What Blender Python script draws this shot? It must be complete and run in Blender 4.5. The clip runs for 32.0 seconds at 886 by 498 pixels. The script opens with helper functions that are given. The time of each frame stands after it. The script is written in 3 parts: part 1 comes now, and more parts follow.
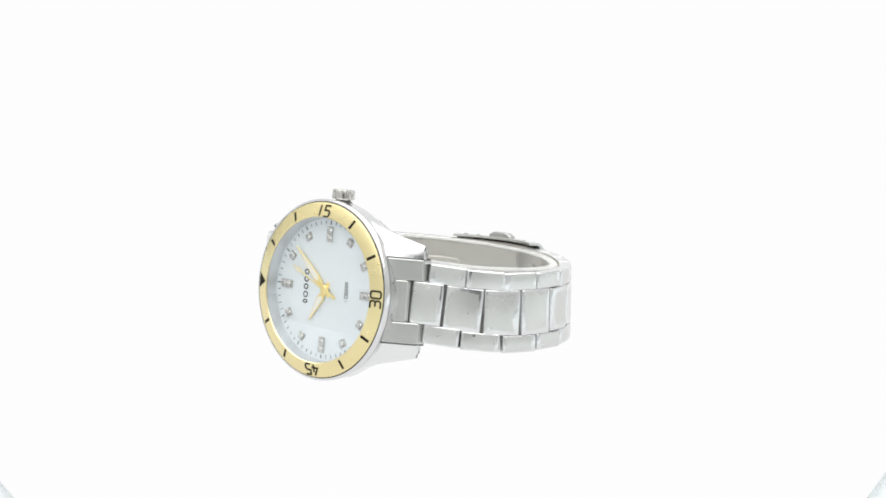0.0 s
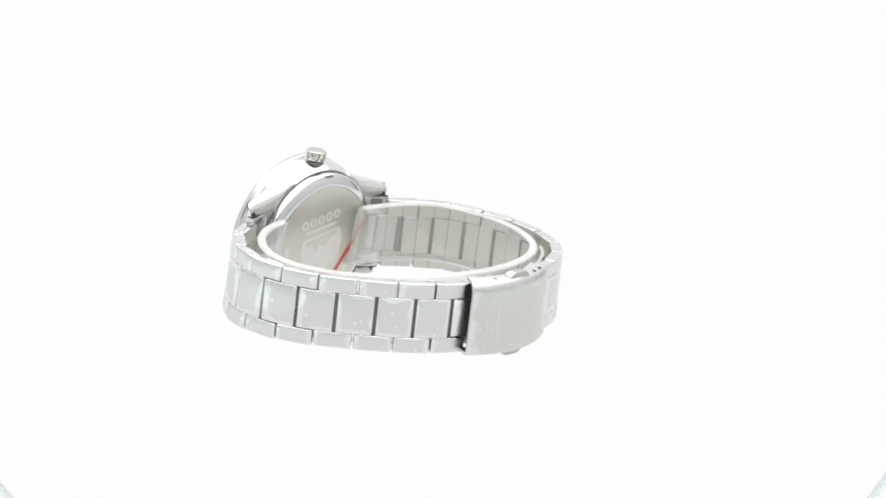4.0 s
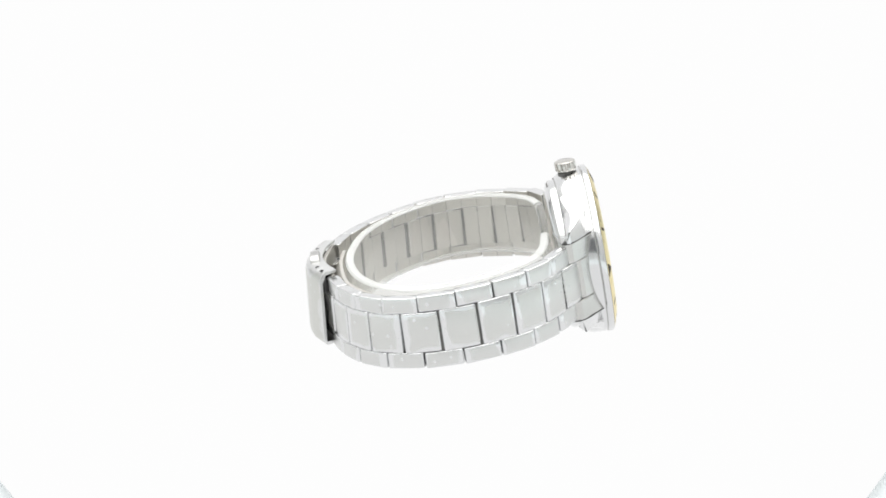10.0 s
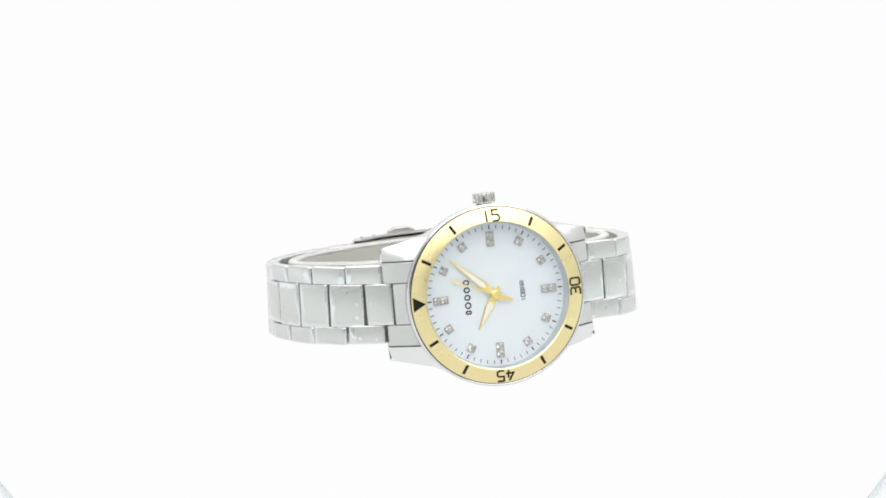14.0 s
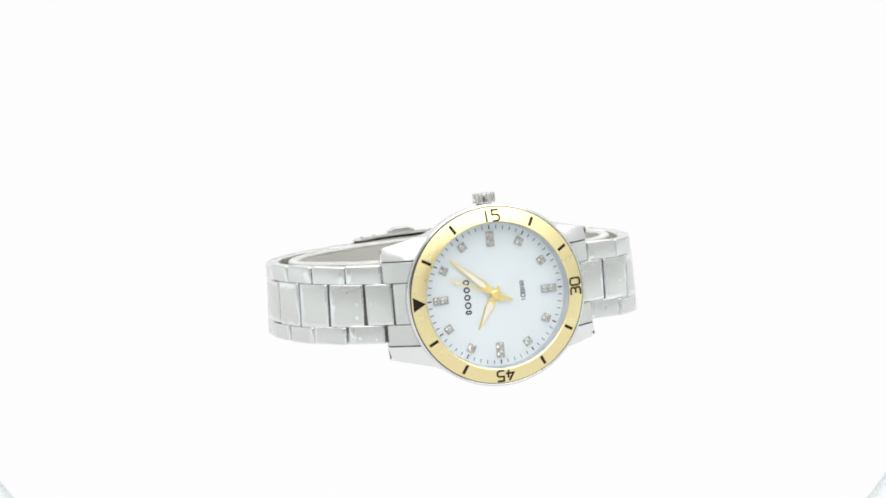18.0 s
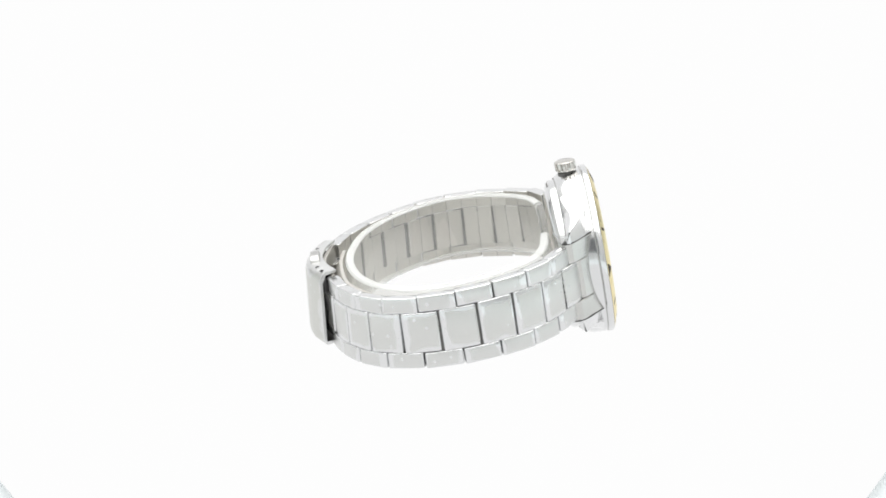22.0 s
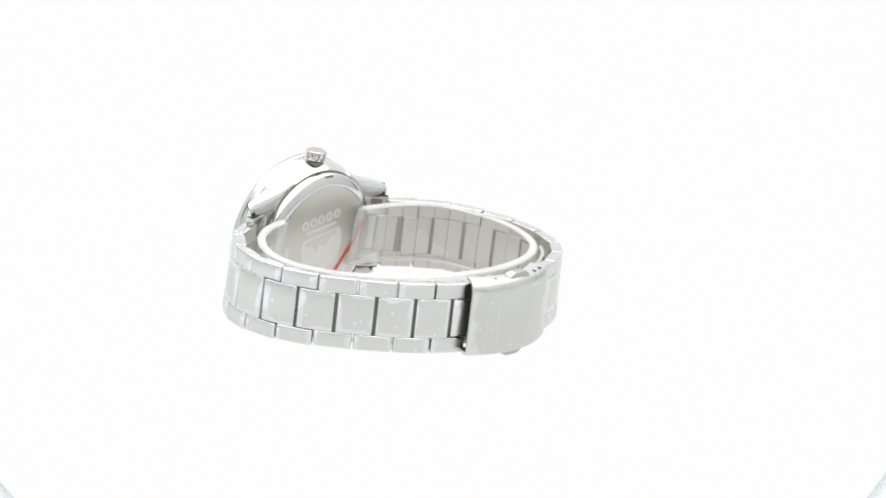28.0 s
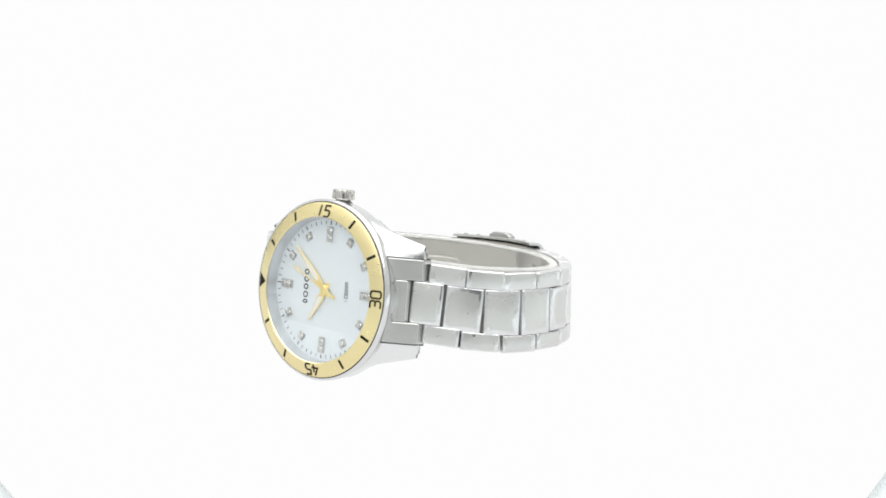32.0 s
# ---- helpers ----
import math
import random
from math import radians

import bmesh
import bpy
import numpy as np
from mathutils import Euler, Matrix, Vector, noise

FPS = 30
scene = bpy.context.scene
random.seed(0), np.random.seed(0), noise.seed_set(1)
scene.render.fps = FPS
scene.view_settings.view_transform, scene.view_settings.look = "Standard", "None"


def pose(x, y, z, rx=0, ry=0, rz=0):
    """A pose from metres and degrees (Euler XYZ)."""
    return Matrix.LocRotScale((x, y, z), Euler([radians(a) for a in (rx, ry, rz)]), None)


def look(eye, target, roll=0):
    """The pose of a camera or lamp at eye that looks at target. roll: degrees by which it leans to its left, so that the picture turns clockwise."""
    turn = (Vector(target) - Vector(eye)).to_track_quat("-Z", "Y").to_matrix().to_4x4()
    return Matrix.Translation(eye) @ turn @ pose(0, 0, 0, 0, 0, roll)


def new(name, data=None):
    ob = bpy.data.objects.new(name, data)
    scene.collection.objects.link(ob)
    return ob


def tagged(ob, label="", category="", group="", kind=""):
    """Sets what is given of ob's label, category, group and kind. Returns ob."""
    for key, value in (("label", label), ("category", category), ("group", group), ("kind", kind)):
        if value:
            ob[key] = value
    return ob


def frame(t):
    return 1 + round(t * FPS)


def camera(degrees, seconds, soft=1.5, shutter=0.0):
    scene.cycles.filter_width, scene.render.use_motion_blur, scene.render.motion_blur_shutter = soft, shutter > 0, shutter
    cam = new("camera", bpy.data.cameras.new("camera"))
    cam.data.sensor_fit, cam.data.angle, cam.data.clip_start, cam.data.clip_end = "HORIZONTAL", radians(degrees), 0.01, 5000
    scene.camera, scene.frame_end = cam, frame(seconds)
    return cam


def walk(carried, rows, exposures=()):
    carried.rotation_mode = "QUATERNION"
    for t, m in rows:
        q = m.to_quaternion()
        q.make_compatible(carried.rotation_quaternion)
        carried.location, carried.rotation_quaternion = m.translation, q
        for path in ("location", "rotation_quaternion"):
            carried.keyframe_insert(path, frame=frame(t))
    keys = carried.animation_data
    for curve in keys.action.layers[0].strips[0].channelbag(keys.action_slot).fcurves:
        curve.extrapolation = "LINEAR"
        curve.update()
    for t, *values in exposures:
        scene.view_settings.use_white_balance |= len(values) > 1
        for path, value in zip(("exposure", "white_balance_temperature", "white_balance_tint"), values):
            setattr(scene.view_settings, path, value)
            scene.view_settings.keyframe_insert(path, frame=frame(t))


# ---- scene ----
# Wristwatch on a backlit turntable; unseen walls and ceiling are added for light. Lengths of the watch are in
# millimetres in its own space:
# x towards six o'clock, y into the watch, z towards the crown (three o'clock).
cam = camera(22.249, 32.0, soft=1.75)
EYE = (0.0, -0.44045, 0.1266)
walk(cam, [(0.0, look(EYE, (0.00291, 0.0, 0.01846), 0.0)), (32.0, look(EYE, (0.00291, 0.0, 0.01846), 0.0))])

# ---- light ----
world = bpy.data.worlds.new("world")
scene.world = world
world.use_nodes = True
world.node_tree.nodes["Background"].inputs["Color"].default_value = (0.9, 0.93, 0.95, 1)
world.node_tree.nodes["Background"].inputs["Strength"].default_value = 0.2


# ---- materials ----
def nodes_of(name):
    m = bpy.data.materials.new(name)
    m.use_nodes = True
    return m, m.node_tree.nodes, m.node_tree.links, m.node_tree.nodes["Principled BSDF"]


def glow(name, colour, strength):
    m, ns, ls, b = nodes_of(name)
    ns.remove(b)
    e = ns.new("ShaderNodeEmission")
    e.inputs["Color"].default_value = (*colour, 1)
    e.inputs["Strength"].default_value = strength
    ls.new(e.outputs[0], ns["Material Output"].inputs["Surface"])
    return m


def surface(name, colour, rough=0.3, metal=0.0, grain=900.0, spread=0.06, bump=0.02, stretch=(1, 1, 1), tint=0.06, coat=0.0, mottle=160.0, shine=0.5):
    """A surface with fine grain and slower mottling in colour, gloss and relief."""
    m, ns, ls, b = nodes_of(name)
    co = ns.new("ShaderNodeTexCoord")
    mp = ns.new("ShaderNodeMapping")
    mp.inputs["Scale"].default_value = stretch
    ls.new(co.outputs["Object"], mp.inputs["Vector"])
    fine = ns.new("ShaderNodeTexNoise")
    fine.inputs["Scale"].default_value = grain
    fine.inputs["Detail"].default_value = 4
    ls.new(mp.outputs[0], fine.inputs["Vector"])
    slow = ns.new("ShaderNodeTexNoise")
    slow.inputs["Scale"].default_value = mottle
    slow.inputs["Detail"].default_value = 3
    ls.new(co.outputs["Object"], slow.inputs["Vector"])
    mix = ns.new("ShaderNodeMix")
    mix.data_type = "RGBA"
    mix.inputs["A"].default_value = (*[c * (1 - tint) for c in colour], 1)
    mix.inputs["B"].default_value = (*[min(1, c * (1 + tint)) for c in colour], 1)
    ls.new(slow.outputs["Fac"], mix.inputs["Factor"])
    ls.new(mix.outputs["Result"], b.inputs["Base Color"])
    r = ns.new("ShaderNodeMapRange")
    r.inputs["To Min"].default_value = max(0.0, rough - spread)
    r.inputs["To Max"].default_value = rough + spread
    ls.new(fine.outputs["Fac"], r.inputs["Value"])
    ls.new(r.outputs[0], b.inputs["Roughness"])
    b.inputs["Metallic"].default_value = metal
    b.inputs["Specular IOR Level"].default_value = shine
    b.inputs["Coat Weight"].default_value = coat
    if bump:
        bp = ns.new("ShaderNodeBump")
        bp.inputs["Strength"].default_value = bump
        bp.inputs["Distance"].default_value = 0.0001
        ls.new(fine.outputs["Fac"], bp.inputs["Height"])
        ls.new(bp.outputs[0], b.inputs["Normal"])
    return m


def math_node(ns, ls, op, a, b_):
    n = ns.new("ShaderNodeMath")
    n.operation = op
    for k, v in enumerate((a, b_)):
        if isinstance(v, (int, float)):
            n.inputs[k].default_value = v
        else:
            ls.new(v, n.inputs[k])
    return n.outputs[0]


def filmed_steel(name, bare, film, hx, hz, rough=0.15, film_rough=0.30, shift=0.0, cx=0.0, cz=0.0):
    """Steel under a protective film that clings in the middle of the piece, with an uneven border and small bubbles."""
    m, ns, ls, b = nodes_of(name)
    co = ns.new("ShaderNodeTexCoord")
    info = ns.new("ShaderNodeObjectInfo")
    off = ns.new("ShaderNodeVectorMath")
    off.operation = "ADD"
    ls.new(co.outputs["Object"], off.inputs[0])
    ls.new(info.outputs["Random"], off.inputs[1])
    n = ns.new("ShaderNodeTexNoise")
    n.inputs["Scale"].default_value = 260
    n.inputs["Detail"].default_value = 2.0
    ls.new(off.outputs[0], n.inputs["Vector"])
    xyz = ns.new("ShaderNodeSeparateXYZ")
    ls.new(co.outputs["Object"], xyz.inputs[0])
    ax = math_node(ns, ls, "DIVIDE", math_node(ns, ls, "ABSOLUTE", math_node(ns, ls, "SUBTRACT", xyz.outputs["X"], math_node(ns, ls, "ADD", math_node(ns, ls, "MULTIPLY", info.outputs["Random"], shift * 0.001), (cx - shift / 2) * 0.001)), 0), hx * 0.001)
    az = math_node(ns, ls, "DIVIDE", math_node(ns, ls, "ABSOLUTE", math_node(ns, ls, "SUBTRACT", xyz.outputs["Z"], cz * 0.001), 0), hz * 0.001)
    d = math_node(ns, ls, "MAXIMUM", ax, az)
    wob = math_node(ns, ls, "MULTIPLY", math_node(ns, ls, "SUBTRACT", n.outputs["Fac"], 0.5), 0.55)
    d = math_node(ns, ls, "ADD", d, wob)
    ramp = ns.new("ShaderNodeValToRGB")
    ramp.color_ramp.elements[0].position = 0.74
    ramp.color_ramp.elements[0].color = (1, 1, 1, 1)
    ramp.color_ramp.elements[1].position = 0.82
    ramp.color_ramp.elements[1].color = (0, 0, 0, 1)
    ls.new(d, ramp.inputs["Fac"])
    spots = ns.new("ShaderNodeTexVoronoi")
    spots.inputs["Scale"].default_value = 420
    ls.new(off.outputs[0], spots.inputs["Vector"])
    dot = math_node(ns, ls, "GREATER_THAN", spots.outputs["Distance"], 0.13)
    cling = math_node(ns, ls, "MULTIPLY", ramp.outputs["Color"], dot)
    mix = ns.new("ShaderNodeMix")
    mix.data_type = "RGBA"
    mix.inputs["A"].default_value = (*bare, 1)
    mix.inputs["B"].default_value = (*film, 1)
    ls.new(cling, mix.inputs["Factor"])
    ls.new(mix.outputs["Result"], b.inputs["Base Color"])
    r = ns.new("ShaderNodeMapRange")
    r.inputs["To Min"].default_value = rough
    r.inputs["To Max"].default_value = film_rough
    ls.new(cling, r.inputs["Value"])
    ls.new(r.outputs[0], b.inputs["Roughness"])
    b.inputs["Metallic"].default_value = 1.0
    g = ns.new("ShaderNodeTexNoise")
    g.inputs["Scale"].default_value = 900
    ls.new(off.outputs[0], g.inputs["Vector"])
    bp = ns.new("ShaderNodeBump")
    bp.inputs["Strength"].default_value = 0.03
    bp.inputs["Distance"].default_value = 0.0001
    ls.new(g.outputs["Fac"], bp.inputs["Height"])
    slow = ns.new("ShaderNodeBump")
    slow.inputs["Strength"].default_value = 0.3
    slow.inputs["Distance"].default_value = 0.0004
    ls.new(n.outputs["Fac"], slow.inputs["Height"])
    ls.new(slow.outputs[0], bp.inputs["Normal"])
    ls.new(bp.outputs[0], b.inputs["Normal"])
    return m


def clear(name, body, milk, rough, gain):
    """Thin clear glass or plastic: seen through, with gloss by Fresnel and a little milkiness."""
    m, ns, ls, b = nodes_of(name)
    ns.remove(b)
    see = ns.new("ShaderNodeBsdfTransparent")
    see.inputs["Color"].default_value = (*body, 1)
    white = ns.new("ShaderNodeBsdfDiffuse")
    white.inputs["Color"].default_value = (0.9, 0.91, 0.91, 1)
    hazy = ns.new("ShaderNodeMixShader")
    hazy.inputs["Fac"].default_value = milk
    ls.new(see.outputs[0], hazy.inputs[1])
    ls.new(white.outputs[0], hazy.inputs[2])
    gloss = ns.new("ShaderNodeBsdfGlossy")
    gloss.inputs["Roughness"].default_value = rough
    lw = ns.new("ShaderNodeLayerWeight")
    lw.inputs["Blend"].default_value = 0.2
    fr = math_node(ns, ls, "MULTIPLY", lw.outputs["Facing"], gain)
    mix = ns.new("ShaderNodeMixShader")
    ls.new(fr, mix.inputs["Fac"])
    ls.new(hazy.outputs[0], mix.inputs[1])
    ls.new(gloss.outputs[0], mix.inputs[2])
    ls.new(mix.outputs[0], ns["Material Output"].inputs["Surface"])
    return m


PANEL = glow("backlit_acrylic", (1, 1, 1), 0.985)
CEILING = glow("overhead_glow", (1.0, 0.995, 0.98), 3.0)
TENT = surface("added_wall_cloth", (0.525, 0.525, 0.52), 0.8, grain=700, bump=0.1, tint=0.02)
APRON = surface("pale_blue_white_acrylic", (0.59, 0.635, 0.645), 0.5, grain=300, bump=0.01, tint=0.02)
SATIN = surface("satin_steel", (0.78, 0.785, 0.79), 0.2, 1.0, spread=0.04, bump=0.03, tint=0.03)
CORE = surface("clasp_inside_shade", (0.10, 0.10, 0.10), 0.5, 0.8, bump=0.05)
# Dull hinge steel, dark enough to stand in for shade in gaps and hollows too.
HINGE = surface("hinge_and_shade_steel", (0.2, 0.197, 0.19), 0.5, 0.8, bump=0.05)
POLISHED = surface("polished_steel", (0.72, 0.725, 0.73), 0.15, 1.0, spread=0.03, bump=0.01, tint=0.03)
FILMED = filmed_steel("film_covered_steel", (0.74, 0.745, 0.75), (0.66, 0.665, 0.65), 3.75, 4.0, shift=1.5)
FILMED_EDGE = filmed_steel("film_covered_edge_steel", (0.74, 0.745, 0.75), (0.67, 0.675, 0.665), 3.75, 1.65, shift=1.5)
CLASP = filmed_steel("film_covered_brushed_steel", (0.70, 0.705, 0.70), (0.62, 0.625, 0.595), 13.6, 8.6, 0.3, 0.36, 0.0, -4.3, 2.0)
CROWN = surface("polished_crown_steel", (0.62, 0.605, 0.575), 0.14, 1.0, bump=0.02, tint=0.05)
INNER = surface("unpolished_inner_steel", (0.59, 0.575, 0.54), 0.42, 1.0, grain=800, bump=0.05, tint=0.05)
END = surface("satin_end_steel", (0.60, 0.60, 0.585), 0.24, 1.0, bump=0.01, tint=0.05)
RING = surface("polished_ring_steel", (0.72, 0.74, 0.76), 0.38, 1.0, bump=0.02, tint=0.03)
PUSHER = surface("ribbed_grey_steel", (0.46, 0.46, 0.45), 0.35, 1.0, grain=400, stretch=(6, 1, 1), bump=0.2, tint=0.1)
BACK = surface("satin_back_steel", (0.60, 0.582, 0.535), 0.34, 1.0, grain=1200, bump=0.04, tint=0.03)
LUG_BACK = surface("dull_lug_back_steel", (0.56, 0.55, 0.525), 0.36, 1.0, grain=500, bump=0.1, tint=0.2)
ETCH = surface("etched_steel", (0.69, 0.68, 0.65), 0.45, 1.0, bump=0.1)
SCUFF = surface("scuffed_mark_steel", (0.65, 0.655, 0.64), 0.32, 1.0, bump=0.05)
# Near-black that stands in for shade inside recesses, gaps and holes.
DARK = surface("recess_shade", (0.05, 0.05, 0.05), 0.6, 0.4)
GOLD = surface("brushed_gold", (0.84, 0.73, 0.40), 0.28, 1.0, grain=700, spread=0.025, bump=0.008, tint=0.02)
tangent = GOLD.node_tree.nodes.new("ShaderNodeTangent")
tangent.direction_type, tangent.axis = "RADIAL", "Y"
GOLD.node_tree.links.new(tangent.outputs[0], GOLD.node_tree.nodes["Principled BSDF"].inputs["Tangent"])
GOLD.node_tree.nodes["Principled BSDF"].inputs["Anisotropic"].default_value = 0.75
HANDGOLD = surface("polished_gold", (1.0, 0.80, 0.32), 0.38, 1.0, bump=0.0, tint=0.02)
INK = surface("dark_brown_enamel", (0.014, 0.010, 0.007), 0.6, bump=0.0, shine=0.15)
PRINT = surface("grey_print", (0.03, 0.032, 0.036), 0.6, bump=0.0, shine=0.15)
PEARL = surface("pearl_white_dial", (0.77, 0.83, 0.87), 0.35, grain=400, bump=0.0, tint=0.025, coat=0.3)
LUME = surface("cream_lume", (0.88, 0.86, 0.78), 0.6, bump=0.0, tint=0.02)
FOIL = surface("grey_foil", (0.46, 0.455, 0.43), 0.4, 1.0, grain=2500, bump=0.5, tint=0.55, mottle=2200.0)
# Strong mottling paints the stones' bright and dark glitter into the colour.
STONE = surface("cut_stone_glitter", (0.62, 0.62, 0.60), 0.10, 0.9, grain=1500, bump=0.0, tint=0.55, mottle=2600.0)
RED = surface("red_line_ink", (0.75, 0.05, 0.03), 0.5, bump=0.0)
GLASS = clear("mineral_glass", (1, 1, 1), 0.0, 0.0, 0.75)
PLASTIC = clear("clear_plastic", (0.985, 0.985, 0.975), 0.11, 0.05, 0.22)
CUT_END = clear("half_clear_cut_plastic", (0.96, 0.96, 0.95), 0.25, 0.2, 0.25)
CUT_EDGE = clear("frosted_cut_plastic", (0.90, 0.90, 0.89), 0.32, 0.3, 0.2)

# ---- mesh helpers ----
MM = 0.001
WATCH = Matrix.Translation((-0.00353, -0.03553, 0.01769)) @ Matrix(((0.974283, 0.225085, -0.010475), (-0.219306, 0.957891, 0.185335), (0.05175, -0.178272, 0.98262))).to_4x4()


def mesh_of(name, verts, faces, mat, smooth=True, crease=32):
    me = bpy.data.meshes.new(name)
    me.from_pydata([tuple(c * MM for c in v) for v in verts], [], faces)
    bm = bmesh.new()
    bm.from_mesh(me)
    bmesh.ops.remove_doubles(bm, verts=bm.verts, dist=1e-7)
    bmesh.ops.recalc_face_normals(bm, faces=bm.faces)
    bm.to_mesh(me)
    bm.free()
    me.materials.append(mat)
    if smooth:
        me.shade_smooth()
        me.set_sharp_from_angle(angle=radians(crease))
    return me


def part(name, me, parent, label="", m=None):
    ob = new(name, me)
    ob.parent = parent
    ob.matrix_basis = m if m is not None else Matrix.Identity(4)
    if label:
        tagged(ob, label)
    return ob


def at(x, y, z):
    return Matrix.Translation((x * MM, y * MM, z * MM))


def lathe(name, profile, mat, seg=128, closed=False, axis="y"):
    """A body turned about the y axis (or z) from (radius, height) pairs."""
    vs, fs, n = [], [], len(profile)
    for i in range(seg):
        a = 2 * math.pi * i / seg
        c, s = math.cos(a), math.sin(a)
        for r, h in profile:
            vs.append((r * c, h, r * s) if axis == "y" else (r * c, r * s, h))
    last = n if closed else n - 1
    for i in range(seg):
        j = (i + 1) % seg
        for k in range(last):
            l = (k + 1) % n
            fs.append((i * n + k, i * n + l, j * n + l, j * n + k))
    return mesh_of(name, vs, fs, mat)


def prism(name, outline, low, high, mat, bevel=0.0, segments=2):
    """An outline in x, z drawn out along y; low and high are numbers or functions of (x, z)."""
    f = low if callable(low) else (lambda x, z: low)
    g = high if callable(high) else (lambda x, z: high)
    n = len(outline)
    vs = [(x, f(x, z), z) for x, z in outline] + [(x, g(x, z), z) for x, z in outline]
    fs = [tuple(range(n)), tuple(range(2 * n - 1, n - 1, -1))]
    fs += [(i, (i + 1) % n, n + (i + 1) % n, n + i) for i in range(n)]
    me = mesh_of(name, vs, fs, mat, smooth=False)
    if bevel:
        bm = bmesh.new()
        bm.from_mesh(me)
        bmesh.ops.bevel(bm, geom=bm.edges[:], offset=bevel * MM, segments=segments, affect="EDGES", profile=0.5)
        bm.to_mesh(me)
        bm.free()
    me.shade_smooth()
    me.set_sharp_from_angle(angle=radians(20))
    return me


def box(name, sx, sy, sz, mat, bevel=0.0, segments=2):
    return prism(name, [(-sx / 2, -sz / 2), (sx / 2, -sz / 2), (sx / 2, sz / 2), (-sx / 2, sz / 2)], -sy / 2, sy / 2, mat, bevel, segments)


def spline(points, n=24):
    """A smooth line through points in the plane of the bracelet's loop."""
    p = [Vector(q) for q in points]
    p = [2 * p[0] - p[1]] + p + [2 * p[-1] - p[-2]]
    out = []
    for i in range(1, len(p) - 2):
        a, b, c, d = p[i - 1 : i + 3]
        for k in range(n):
            t = k / n
            out.append(0.5 * (2 * b + (c - a) * t + (2 * a - 5 * b + 4 * c - d) * t * t + (3 * b - a - 3 * c + d) * t ** 3))
    return out + [p[-2]]


def along(line, count):
    """count points at even steps along a line."""
    run = [0.0]
    for a, b in zip(line, line[1:]):
        run.append(run[-1] + (b - a).length)
    out, k = [], 0
    for i in range(count):
        s = run[-1] * i / (count - 1)
        while k < len(run) - 2 and run[k + 1] < s:
            k += 1
        f = (s - run[k]) / max(1e-9, run[k + 1] - run[k])
        out.append(line[k].lerp(line[k + 1], min(1.0, f)))
    return out


def lift(x, y):
    """How far the bracelet's middle lies above the case's axis."""
    w = min(1.0, max(0.0, (x + 38) / 74))
    k = min(1.0, max(0.0, (y - 6.5) / 9))
    return k * (w * (0.075 * y - 1.7) + (1 - w) * (0.033 * y + 0.3))


def lean(y):
    """How far the bracelet's lower edge stands out, growing towards the clasp (radians)."""
    return 0.10 * min(1.0, max(0.0, (y - 12) / 40))


def sweep(name, line, section, mat, tip=0.0, raise_by=0.0):
    """A closed section (outwards, up) carried along a line in x, y; outwards is to the right of the way."""
    vs, fs, n = [], [], len(section)
    for i, p in enumerate(line):
        a, b = line[max(0, i - 1)], line[min(len(line) - 1, i + 1)]
        t = (b - a).normalized()
        nx, ny = t.y, -t.x
        zc = lift(p.x, p.y) + raise_by * min(1.0, max(0.0, (39 - p.y) / 28))
        for o, u in section:
            q = o - tip * u
            vs.append((p.x + nx * q, p.y + ny * q, zc + u))
    for i in range(len(line) - 1):
        for k in range(n):
            l = (k + 1) % n
            fs.append((i * n + k, i * n + l, (i + 1) * n + l, (i + 1) * n + k))
    fs += [tuple(range(n)), tuple(range(len(line) * n - 1, (len(line) - 1) * n - 1, -1))]
    return mesh_of(name, vs, fs, mat)


GLYPHS = {
    "0": [[(0.14, 0), (0.48, 0), (0.62, 0.14), (0.62, 0.86), (0.48, 1), (0.14, 1), (0, 0.86), (0, 0.14), (0.14, 0)]],
    "1": [[(0.31, 0), (0.31, 1)]],
    "3": [[(0, 1), (0.48, 1), (0.62, 0.88), (0.62, 0.62), (0.5, 0.51), (0.14, 0.51)], [(0.5, 0.51), (0.62, 0.4), (0.62, 0.12), (0.48, 0), (0, 0)]],
    "4": [[(0.46, 0), (0.46, 0.72)], [(0.36, 1), (0, 0.3), (0.7, 0.3)]],
    "5": [[(0.6, 1), (0.02, 1), (0.02, 0.56), (0.46, 0.56), (0.62, 0.42), (0.62, 0.14), (0.46, 0), (0, 0)]],
    "B": [[(0, 0), (0, 1), (0.48, 1), (0.6, 0.88), (0.6, 0.62), (0.48, 0.52), (0.0, 0.52)], [(0.48, 0.52), (0.62, 0.4), (0.62, 0.12), (0.48, 0), (0, 0)]],
    "A": [[(0, 0), (0.0, 0.7), (0.2, 1), (0.42, 1), (0.62, 0.7), (0.62, 0)], [(0, 0.34), (0.62, 0.34)]],
    "R": [[(0, 0), (0, 1), (0.48, 1), (0.6, 0.88), (0.6, 0.56), (0.48, 0.45), (0.0, 0.45)], [(0.36, 0.45), (0.62, 0)]],
}


